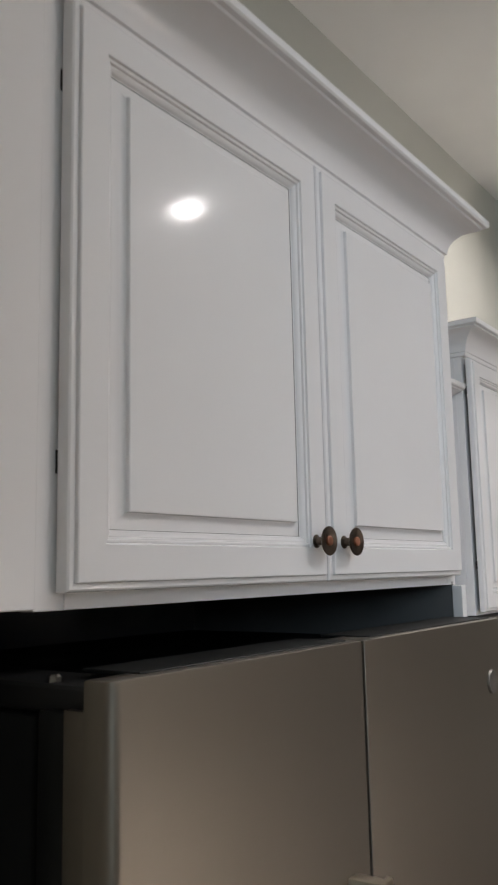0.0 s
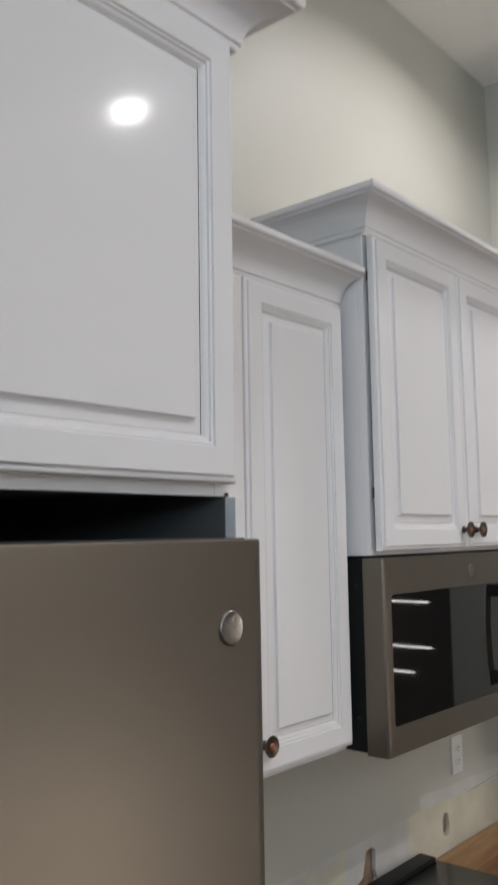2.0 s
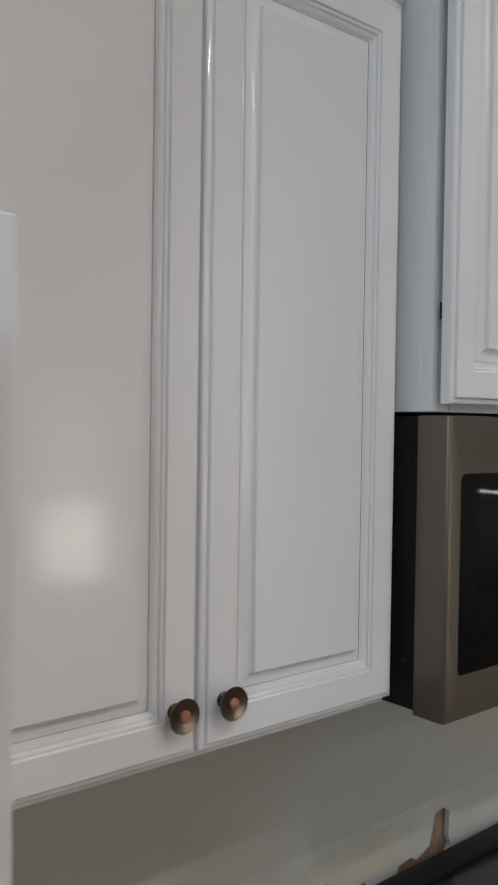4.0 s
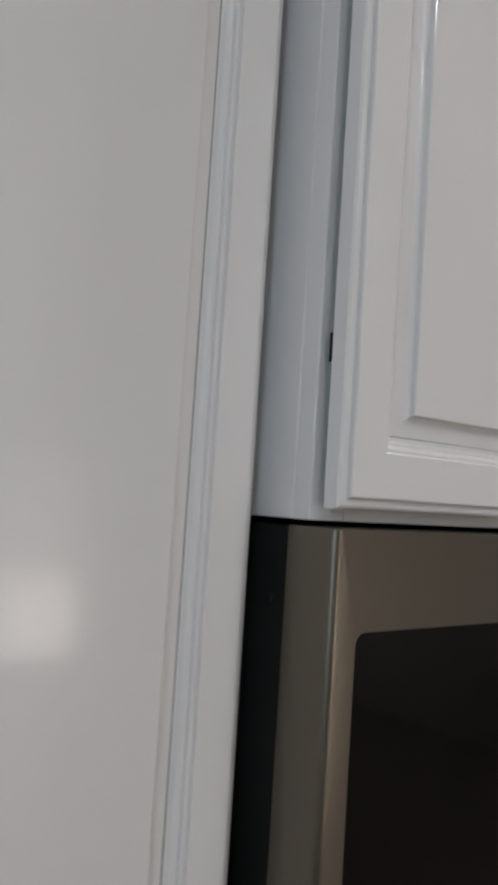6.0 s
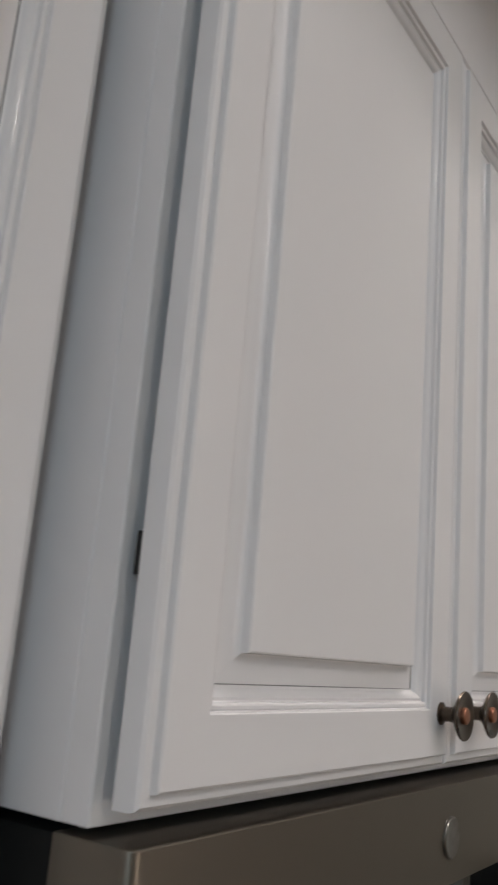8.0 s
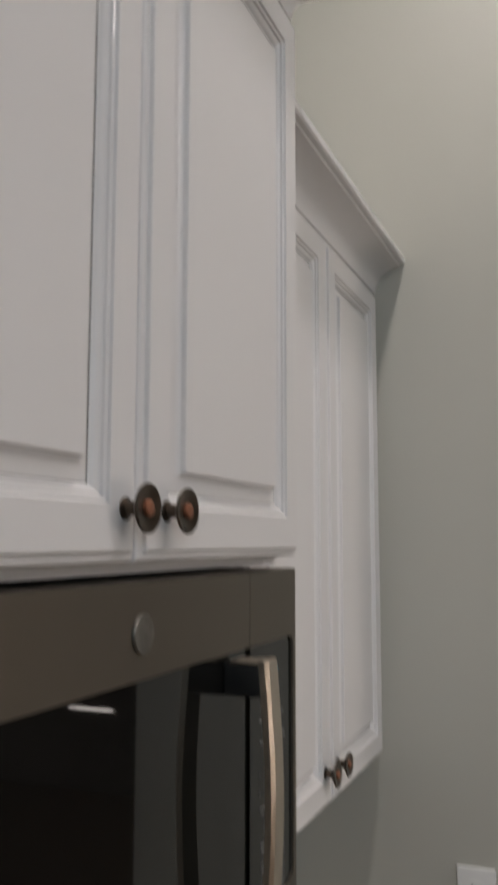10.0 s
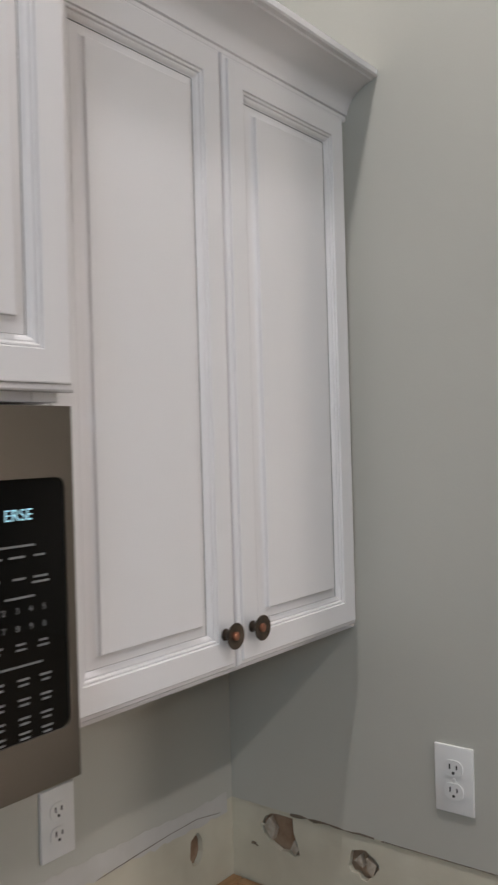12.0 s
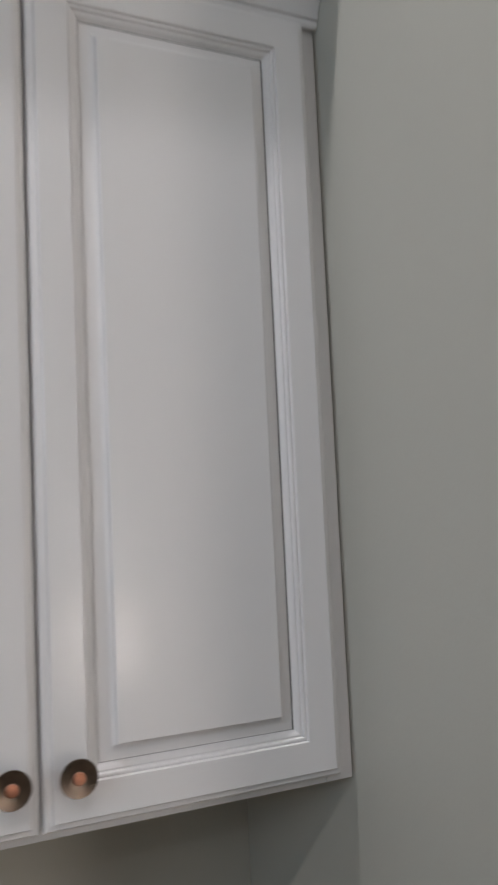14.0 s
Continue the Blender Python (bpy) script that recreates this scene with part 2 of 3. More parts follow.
def wall_cabinet(label, x0, x1, z0, z1, depth, doors, zd0, zd1, knob_z, crown_path, crown_z, out=1.0, high=1.0, under=PAINT, gap=0.0011, stand=0.0235):
    """A wall cabinet: carcass, face frame, doors with knobs, crown. doors: (x0, x1, knob x, hinge side)."""
    c = thing("wall_cabinet", ((x0 + x1) / 2, -depth / 2, z0), label, "cabinet", "white wall cabinets")
    t = 0.016
    part("side_panel", box(fresh(), x0, x0 + t, -depth, -0.001, z0 if under is PAINT else z0 + 0.023, z1, 0.0008, 1), PAINT, c)
    part("side_panel", box(fresh(), x1 - t, x1, -depth, -0.001, z0, z1, 0.0008, 1), PAINT, c)
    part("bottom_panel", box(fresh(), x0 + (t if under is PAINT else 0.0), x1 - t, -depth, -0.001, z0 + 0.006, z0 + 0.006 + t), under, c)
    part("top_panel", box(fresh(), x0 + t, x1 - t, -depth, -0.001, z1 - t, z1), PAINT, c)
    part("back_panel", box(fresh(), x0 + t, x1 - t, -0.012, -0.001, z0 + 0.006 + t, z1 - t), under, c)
    bm = fresh()
    f0, f1, w = -depth - 0.019, -depth, 0.036
    box(bm, x0, x0 + w, f0, f1, z0, z1, 0.001, 1)
    box(bm, x1 - w, x1, f0, f1, z0, z1, 0.001, 1)
    box(bm, x0 + w, x1 - w, f0, f1, z0, z0 + w, 0.001, 1)
    box(bm, x0 + w, x1 - w, f0, f1, z1 - 0.05, z1, 0.001, 1)
    mid = doors[0][1]
    box(bm, mid - 0.019, mid + 0.021, f0 + 0.0005, f1, z0 + w, z1 - 0.05)
    part("face_frame", bm, PAINT, c)
    for dx0, dx1, kx, side in doors:
        cabinet_door(c, dx0, dx1, zd0, zd1, f0 - stand, kx, knob_z, side, gap)
    crown(c, crown_path, crown_z, out, high)
    return c


# ---- large structure ----
RIGHT = 1.490
FRONT = -7.0
FAR = 5.2


def sheet_with_holes(outer, holes, axis, at, thickness):
    """A flat sheet across the axis with ragged openings, as a solid. at: its face; it goes back by thickness."""
    bm = fresh()

    def place(u, v, w):
        return {"x": (w, u, v), "y": (u, w, v)}[axis]
    edges = []
    for loop in [outer] + holes:
        vs = [bm.verts.new(place(u, v, at)) for u, v in loop]
        edges += [bm.edges.new((vs[k], vs[(k + 1) % len(vs)])) for k in range(len(vs))]
    bmesh.ops.triangle_fill(bm, use_beauty=True, use_dissolve=False, edges=edges)
    got = bmesh.ops.extrude_face_region(bm, geom=bm.faces[:])
    vec = (thickness, 0, 0) if axis == "x" else (0, thickness, 0)
    bmesh.ops.translate(bm, verts=[g for g in got["geom"] if isinstance(g, bmesh.types.BMVert)], vec=vec)
    return bm


def ragged(cu, cv, ru, rv, seed, rough=0.2, steps=18):
    rnd = random.Random(seed)
    out = []
    for k in range(steps):
        a = 2 * math.pi * k / steps
        r = 1 + rnd.uniform(-rough, rough)
        out.append((cu + ru * r * math.cos(a), cv + rv * r * math.sin(a)))
    return out


SEAM = 0.978
structure("floor", box(fresh(), -3.55, FAR + 0.15, FRONT - 0.15, 0.15, -0.1, 0.0), FLOOR, "brown oak plank floor", "floor")
structure("ceiling", box(fresh(), -3.55, FAR + 0.15, FRONT - 0.15, 0.15, CEIL, CEIL + 0.12), CEILING, "plain off-white painted ceiling", "ceiling")
structure("wall_back", box(fresh(), -1.70, FAR, 0.0, 0.13, SEAM, CEIL), WALL, "greige painted kitchen wall above the cabinets", "wall")
structure("wall_right", box(fresh(), RIGHT, RIGHT + 0.13, -1.02, -0.0005, SEAM, CEIL), WALL, "greige painted side wall", "wall")
# The outer block is unseen, added to keep window light off the fridge.
structure("wall_left_return_and_blocker", box(box(fresh(), -2.34, -1.70, -0.60, 0.13, 0.0, CEIL), -3.40, -2.34, -1.75, 0.13, 0.0, CEIL), WALL, "greige painted wall return beside the fridge with an added block against window light", "wall")
bm = fresh()
for a in ((-3.53, -3.40, -2.20, 0.13, 0, CEIL), (-3.53, -3.40, FRONT, -3.60, 0, CEIL), (-3.53, -3.40, -3.60, -2.20, 0, 2.05), (-3.53, -3.40, -3.60, -2.20, 3.15, CEIL)):
    box(bm, *a)
structure("wall_left", bm, WALL, "greige painted wall with a window", "wall")
DX = 2.60
bm = fresh()
for a in ((-3.53, DX, FRONT, FRONT + 0.13, 0, CEIL), (DX + 0.9, FAR, FRONT, FRONT + 0.13, 0, CEIL), (DX, DX + 0.9, FRONT, FRONT + 0.13, 2.10, CEIL)):
    box(bm, *a)
structure("wall_front", bm, WALL, "greige painted wall with a glazed door", "wall")
# Unseen wall coloured dark so the microwave glass reflects a dim room.
structure("wall_far", box(fresh(), FAR, FAR + 0.13, FRONT, 0.0, 0, CEIL), FAR_DARK, "unseen end wall of the next room, coloured dark to keep glass reflections dark", "wall")
structure("window_left", box(fresh(), -3.50, -3.47, -3.60, -2.20, 2.05, 3.15), PANE_COOL, "bright window with cool daylight", "window")
bm = fresh()
for a in ((DX + 0.002, DX + 0.08, 0.0, 2.098), (DX + 0.82, DX + 0.898, 0.0, 2.098), (DX + 0.08, DX + 0.82, 0.0, 0.20), (DX + 0.08, DX + 0.82, 0.98, 1.06), (DX + 0.08, DX + 0.82, 2.02, 2.098)):
    box(bm, a[0], a[1], FRONT + 0.03, FRONT + 0.07, a[2], a[3])
glazed = structure("door_glazed", bm, PAINT, "white glazed door with daylight behind", "door")
part("pane", box(fresh(), DX + 0.08, DX + 0.82, FRONT + 0.045, FRONT + 0.055, 0.20, 0.98), PANE, glazed)
part("pane", box(fresh(), DX + 0.08, DX + 0.82, FRONT + 0.045, FRONT + 0.055, 1.06, 2.02), PANE_DIM, glazed)
# Added panel, unseen; its strips make the bright lines in the glass.
far_panel = structure("far_reflection_panel", box(fresh(), FAR - 0.04, FAR - 0.001, -3.95, -2.95, 0.35, 1.75, 0.004), FAR_DARK, "unseen dark panel with glowing strips that reflect in the microwave glass", "window")
for y0, y1, z in ((-3.94, -3.65, 1.190), (-3.53, -3.14, 1.190), (-3.68, -3.12, 0.800), (-3.66, -3.30, 0.580)):
    part("glow_strip", box(fresh(), FAR - 0.044, FAR - 0.0405, y0, y1, z - 0.007, z + 0.007), REFLECTED_STRIP, far_panel)

HOLES_BACK = [ragged(1.380, 0.912, 0.019, 0.031, 3, 0.08), ragged(0.960, 0.900, 0.022, 0.036, 4, 0.08), ragged(0.285, 0.868, 0.016, 0.022, 7, 0.2),
              [(0.385, 0.835), (0.395, 0.872), (0.43, 0.878), (0.45, 0.868), (0.49, 0.884), (0.500, 0.918), (0.508, 0.945), (0.535, 0.950),
               (0.555, 0.936), (0.552, 0.885), (0.562, 0.862), (0.545, 0.842), (0.48, 0.826), (0.43, 0.829)]]
HOLES_RIGHT = [[(-0.070, 0.938), (-0.082, 0.957), (-0.098, 0.966), (-0.112, 0.968), (-0.148, 0.968), (-0.150, 0.940), (-0.157, 0.922), (-0.163, 0.900),
                (-0.150, 0.893), (-0.136, 0.899), (-0.118, 0.896), (-0.096, 0.905), (-0.078, 0.920)],
               ragged(-0.305, 0.922, 0.030, 0.027, 11, 0.16), ragged(-0.575, 0.908, 0.042, 0.034, 12, 0.10)]
structure("drywall_back", sheet_with_holes([(0.735, 0.55), (RIGHT + 0.004, 0.55), (RIGHT + 0.004, SEAM), (0.735, SEAM)], HOLES_BACK[:2], "y", 0.003, 0.012), CREAM,
          "bare cream drywall with a hole where the backsplash was", "wall")
structure("drywall_range", sheet_with_holes([(-1.70, 0.0), (0.735, 0.0), (0.735, SEAM), (-1.70, SEAM)], HOLES_BACK[2:], "y", 0.002, 0.012), PRIMER,
          "patched bare drywall with torn holes behind the range", "wall")
structure("drywall_right", sheet_with_holes([(0.0045, 0.0), (0.0045, SEAM), (-1.02, SEAM), (-1.02, 0.0)], HOLES_RIGHT, "x", RIGHT + 0.003, 0.012), CREAM,
          "bare cream drywall with three broken holes", "wall")
structure("wall_back_core", box(fresh(), -1.70, FAR, 0.017, 0.13, 0.0, SEAM), KRAFT, "brown torn paper behind the drywall", "wall")
structure("wall_right_core", box(fresh(), RIGHT + 0.018, RIGHT + 0.13, -1.02, 0.017, 0.0, SEAM), KRAFT, "brown torn paper behind the drywall", "wall")



def strip(points, width, axis, at, thick, seed, rough=0.35):
    """A ragged thin strip along points of a wall, standing thick proud of it."""
    rnd = random.Random(seed)
    up, down = [], []
    for (u0, v0), (u1, v1) in zip(points, points[1:]):
        n = max(2, int(abs(u1 - u0) / 0.012))
        for k in range(n):
            f = k / n
            u, v = u0 + (u1 - u0) * f, v0 + (v1 - v0) * f
            w = width * (1 + rnd.uniform(-rough, rough)) / 2
            up.append((u, v + w))
            down.append((u, v - w * (1 + rnd.uniform(-rough, rough))))
    bm = fresh()
    a, b = (at, at - thick)
    outline = up + down[::-1]

    def place(u, v, w):
        return {"x": (w, u, v), "y": (u, w, v)}[axis]
    n = len(up)
    lo = [bm.verts.new(place(u, v, a)) for u, v in outline]
    hi = [bm.verts.new(place(u, v, b)) for u, v in outline]
    m2 = len(outline)
    for k in range(n - 1):
        bm.faces.new((hi[k], hi[k + 1], hi[m2 - 2 - k], hi[m2 - 1 - k]))
    for k in range(m2):
        bm.faces.new((lo[k], lo[(k + 1) % m2], hi[(k + 1) % m2], hi[k]))
    return bm


structure("crack_right", strip([(-0.145, 0.9765), (-0.17, 0.9785), (-0.20, 0.9772), (-0.235, 0.9786), (-0.27, 0.9768), (-0.30, 0.9780), (-0.345, 0.9768)], 0.0036, "x", RIGHT + 0.0008, 0.0014, 5, 0.85), CRACK, "dark ragged crack along the cut paint edge", "crack")
structure("crack_right_thin", strip([(-0.345, 0.9768), (-0.50, 0.9775), (-0.75, 0.9790)], 0.0014, "x", RIGHT + 0.0008, 0.0012, 6, 0.5), CRACK, "thin ragged crack along the cut paint edge", "crack")
structure("torn_edge_back", strip([(0.80, 1.000), (1.00, 0.990), (1.20, 0.983), (1.36, 0.974), (1.485, 0.972)], 0.040, "y", 0.0016, 0.0022, 8, 0.14), PRIMER, "torn pale edge where the backsplash was", "wall")
structure("crack_back", strip([(1.12, 0.964), (1.20, 0.968), (1.30, 0.972), (1.38, 0.972), (1.44, 0.961), (1.46, 0.958)], 0.0009, "y", -0.0004, 0.0010, 9, 0.6), CRACK, "thin dark crack in the drywall", "crack")
structure("crack_range", strip([(0.195, 0.905), (0.215, 0.893), (0.235, 0.872)], 0.0026, "y", 0.0018, 0.0012, 10, 0.5), CRACK, "short dark scratch in the patched drywall", "crack")
structure("patch_range", strip([(0.03, 0.893), (0.14, 0.900), (0.30, 0.915), (0.42, 0.93)], 0.085, "y", 0.0018, 0.0010, 13, 0.2), CREAM, "cream skim patch on the drywall", "wall")
for pts, seed in (([(-0.076, 0.934), (-0.090, 0.955), (-0.104, 0.935), (-0.098, 0.912)], 1), ([(-0.140, 0.905), (-0.150, 0.925), (-0.160, 0.910), (-0.152, 0.896)], 2),
                  ([(-0.310, 0.935), (-0.330, 0.925), (-0.322, 0.903), (-0.310, 0.912)], 3), ([(-0.285, 0.925), (-0.297, 0.938), (-0.302, 0.915)], 4),
                  ([(-0.600, 0.925), (-0.612, 0.905), (-0.600, 0.885), (-0.590, 0.90)], 5)):
    bit = thing("gypsum_shard", (RIGHT + 0.01, pts[0][0], pts[0][1]), "broken pale gypsum shard hanging in a wall hole", "debris", "gypsum shards")
    part("chip", prism(fresh(), pts, "x", RIGHT + 0.004, RIGHT + 0.018), GYPSUM, bit)
for at, size in (((RIGHT + 0.0015, -0.052, 0.896), 0.006), ((RIGHT + 0.0015, -0.060, 0.893), 0.003)):
    structure("nick", box(fresh(), at[0], at[0] + 0.002, at[1] - size, at[1] + size, at[2] - size * 0.5, at[2] + size * 0.5, 0.0008), CRACK, "small dark nick in the drywall", "mark")
scrap = thing("trim_scrap", (0.10, -0.01, 0.86), "broken white trim piece stuck to the drywall", "debris")
part("strip", box(fresh(), 0.030, 0.185, -0.012, 0.001, 0.876, 0.889, 0.002), PAINT, scrap)
part("torn_end", box(fresh(), 0.186, 0.215, -0.007, 0.001, 0.878, 0.894, 0.003), KRAFT, scrap)

# Fixtures for all five lamps, the three added fills included.
for cx, cy, watts in CANS_AND_FILLS:
    lamp = thing("recessed_light_and_fill", (cx, cy, CEIL), "round white recessed ceiling downlight, switched on; three of the five are added fill", "ceiling light", "recessed downlights")
    bm = fresh()
    lathe(bm, [(0.098, 0.0), (0.098, -0.003), (0.094, -0.005), (0.082, -0.005), (0.080, -0.001)], Matrix.Translation((cx, cy, CEIL)), 36)
    part("trim_ring", bm, OUTLET, lamp)
    bm = fresh()
    lathe(bm, [(0.079, -0.0012), (0.079, -0.0030)], Matrix.Translation((cx, cy, CEIL)), 36)
    part("lens", bm, LENS, lamp)

# ---- wall cabinets ----
YF = -0.306
# over the fridge; underside and back coloured dark for the recess's shade
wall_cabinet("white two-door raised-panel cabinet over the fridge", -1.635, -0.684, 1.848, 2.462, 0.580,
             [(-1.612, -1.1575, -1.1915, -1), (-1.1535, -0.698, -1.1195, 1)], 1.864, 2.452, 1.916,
             [(-1.635, -0.599), (-0.684, -0.599), (-0.684, -0.003)], 2.453, 1.24, 0.94, SHADE_BOARD)
# between fridge and microwave
wall_cabinet("tall white two-door raised-panel cabinet beside the microwave", -0.682, -0.012, 1.360, 2.290, 0.283,
             [(-0.668, -0.339, -0.371, -1), (-0.335, -0.016, -0.305, 1)], 1.372, 2.280, 1.427,
             [(-0.682, -0.302), (-0.010, -0.302)], 2.281, 1.26, 0.90, gap=0.0005)
# over the microwave
wall_cabinet("white two-door raised-panel cabinet over the microwave", 0.0, 0.760, 1.752, 2.440, 0.348,
             [(0.003, 0.380, 0.358, -1), (0.384, 0.762, 0.424, 1)], 1.762, 2.430, 1.803,
             [(0.0, -0.003), (0.0, -0.374), (0.760, -0.374), (0.760, -0.003)], 2.437, 1.06, 0.96, stand=0.0305)
# by the side wall
wall_cabinet("tall white two-door raised-panel cabinet against the side wall", 0.763, 1.489, 1.360, 2.290, 0.283,
             [(0.776, 1.118, 1.088, -1), (1.122, 1.464, 1.152, 1)], 1.372, 2.280, 1.427,
             [(0.763, -0.302), (1.489, -0.302)], 2.281, 1.26, 0.90)

panel = thing("fridge_side_panel", (-0.692, -0.30, 0.0), "white painted panel beside the fridge", "panel")
part("board", box(fresh(), -0.694, -0.684, -0.599, -0.001, 0.0, 1.847, 0.001, 1), PAINT, panel)
part("edge_strip", box(fresh(), -0.702, -0.684, -0.618, -0.5995, 0.0, 1.847, 0.001, 1), PAINT, panel)
# Shade of the recess is put into this face's colour.
part("inner_shade_face", box(fresh(), -0.7025, -0.6945, -0.599, -0.001, 0.0, 1.8535), SHADE_BOARD, panel, "inner face coloured dark for the recess's shade")
filler = thing("filler_strip", (-1.668, -0.59, 1.848), "white painted filler strip beside the fridge cabinet", "filler")
part("board", box(fresh(), -1.699, -1.636, -0.6035, -0.02, 1.850, 2.560, 0.001, 1), PAINT, filler)

# Added sheet; its dark colour stands for shade behind the fridge.
structure("recess_shade_back", box(fresh(), -1.634, -0.700, -0.010, -0.001, 0.0, 1.860), SHADE_BOARD, "added sheet behind the fridge, dark for the recess's shade", "wall")

# ---- fridge ----
FX0, FX1, FS, FY, FZ = -1.642, -0.736, -1.219, -0.700, 1.795
fridge = thing("refrigerator", ((FX0 + FX1) / 2, -0.33, 0.0), "dark slate steel french-door refrigerator under the cabinet", "refrigerator")
part("body", box(fresh(), FX0 + 0.008, FX1 - 0.008, -0.600, -0.03, 0.02, 1.760, 0.004), BLACK, fridge, "black painted steel cabinet")


def fridge_door(x0, x1, round0, round1, notch=False):
    y1, y0 = -0.646, FY
    out = []
    for cx, r, a0, a1, s in ((x0, round0, 180, 270, 1), (x1, round1, 270, 360, -1)):
        for k in range(9):
            a = radians(a0 + (a1 - a0) * k / 8)
            out.append((cx + s * r + r * math.cos(a), y0 + r + r * math.sin(a)))
    out += [(x1, y1), (x0, y1)]
    bm = fresh()
    if notch:
        prism(bm, out[:-2] + [(x1, y1 - 0.024), (x0, y1 - 0.024)], "z", 0.62, FZ)
        box(bm, x0 + 0.0003, x0 + 0.075, y1 - 0.0238, y1, 0.62, FZ - 0.026)
        box(bm, x0 + 0.0752, x1 - 0.0003, y1 - 0.0238, y1, 0.62, FZ - 0.0005)
    else:
        prism(bm, out, "z", 0.62, FZ)
    top = [e for e in bm.edges if all(v.co.z > FZ - 1e-4 for v in e.verts)]
    bmesh.ops.bevel(bm, geom=top, offset=0.003, segments=2, profile=0.5, affect="EDGES")
    d = part("door", bm, SLATE, fridge, "slate steel door")
    part("door_liner", box(fresh(), x0 + 0.0012, x1 - 0.0012, y1 + 0.0004, -0.612, 0.62, FZ - (0.028 if notch else 0.003), 0.003), BLACK, d, "black plastic door liner")
    return d


ld = fridge_door(FX0 + 0.002, FS - 0.003, 0.014, 0.0015, notch=True)
rd = fridge_door(FS + 0.003, FX1 - 0.002, 0.0015, 0.026)
part("freezer_drawer", box(fresh(), FX0 + 0.004, FX1 - 0.004, FY, -0.612, 0.06, 0.61, 0.006), SLATE, fridge, "slate steel drawer")
for d, x0, x1 in ((ld, FX0 + 0.02, FS - 0.01), (rd, FS + 0.01, FX1 - 0.02)):
    part("top_cap", box(fresh(), x0 + 0.03, x1 - 0.01, -0.688, -0.616, FZ - 0.002, FZ + 0.0015, 0.001, 1), BLACK, d, "glossy dark top cap")
m = Matrix.Translation((-0.806, FY + 0.001, 1.700)) @ pose(0, 0, 0, 90)
part("badge", lathe(fresh(), [(0.0185, 0.0), (0.0185, 0.003), (0.0170, 0.0045), (0.0150, 0.0040), (0.004, 0.0040)], m, 36), CHROME, rd, "round bright metal badge")
hinge = part("hinge_cover", box(fresh(), FX0 + 0.010, FX0 + 0.085, -0.672, -0.50, 1.762, 1.788, 0.008, 3), RUBBER, fridge, "black plastic hinge cover")
m = Matrix.Translation((FX0 + 0.022, -0.612, 1.786))
part("screw", lathe(fresh(), [(0.006, 0.0), (0.006, 0.006), (0.004, 0.008)], m, 6), CHROME, hinge, "steel hex screw")


def bar_handle(name, parent, x, y0, z0, z1, width, bow, stand, mat, label):
    """A bowed bar along z, standing off its door at both ends."""
    bm = fresh()
    n = 18
    rings = []
    for k in range(n + 1):
        s = k / n
        y = y0 - stand - bow * math.sin(math.pi * s)
        z = z0 + (z1 - z0) * s
        w, t = width / 2, 0.0045
        rings.append([bm.verts.new(p) for p in ((x - w, y + t, z), (x - w, y - t * 0.4, z), (x - w * 0.7, y - t, z), (x + w * 0.7, y - t, z), (x + w, y - t * 0.4, z), (x + w, y + t, z))])
    for a, b in zip(rings, rings[1:]):
        for k in range(6):
            bm.faces.new((a[k], a[(k + 1) % 6], b[(k + 1) % 6], b[k]))
    bm.faces.new(rings[0][::-1])
    bm.faces.new(rings[-1])
    return part(name, bm, mat, parent, label)


fh = bar_handle("handle", ld, FS - 0.045, FY, 0.80, 1.545, 0.026, 0.012, 0.040, STEEL, "bowed brushed steel handle")
for z in (0.815, 1.530):
    part("mount", box(fresh(), FS - 0.056, FS - 0.034, FY - 0.040, FY + 0.001, z - 0.014, z + 0.014, 0.003), STEEL, fh)

# ---- microwave ----
MX0, MX1, MY, MZ0, MZ1, SEAMX = 0.0, 0.757, -0.395, 1.350, 1.7475, 0.612
mw = thing("microwave", (0.38, -0.2, MZ0), "over-the-range slate microwave with black glass under the cabinet", "microwave")
part("body", box(fresh(), 0.003, 0.754, -0.347, -0.002, MZ0 + 0.004, MZ1 - 0.001, 0.003), BLACK, mw, "black painted steel case")
for z in (1.69, 1.42):
    m = Matrix.Translation((0.0035, -0.325, z)) @ pose(0, 0, 0, 0, -90, 0)
    part("screw", lathe(fresh(), [(0.0045, 0.0), (0.0045, 0.0018), (0.003, 0.0026)], m, 14), RUBBER, mw)
GX0, GX1, GZ0, GZ1 = 0.027, 0.742, 1.407, 1.672


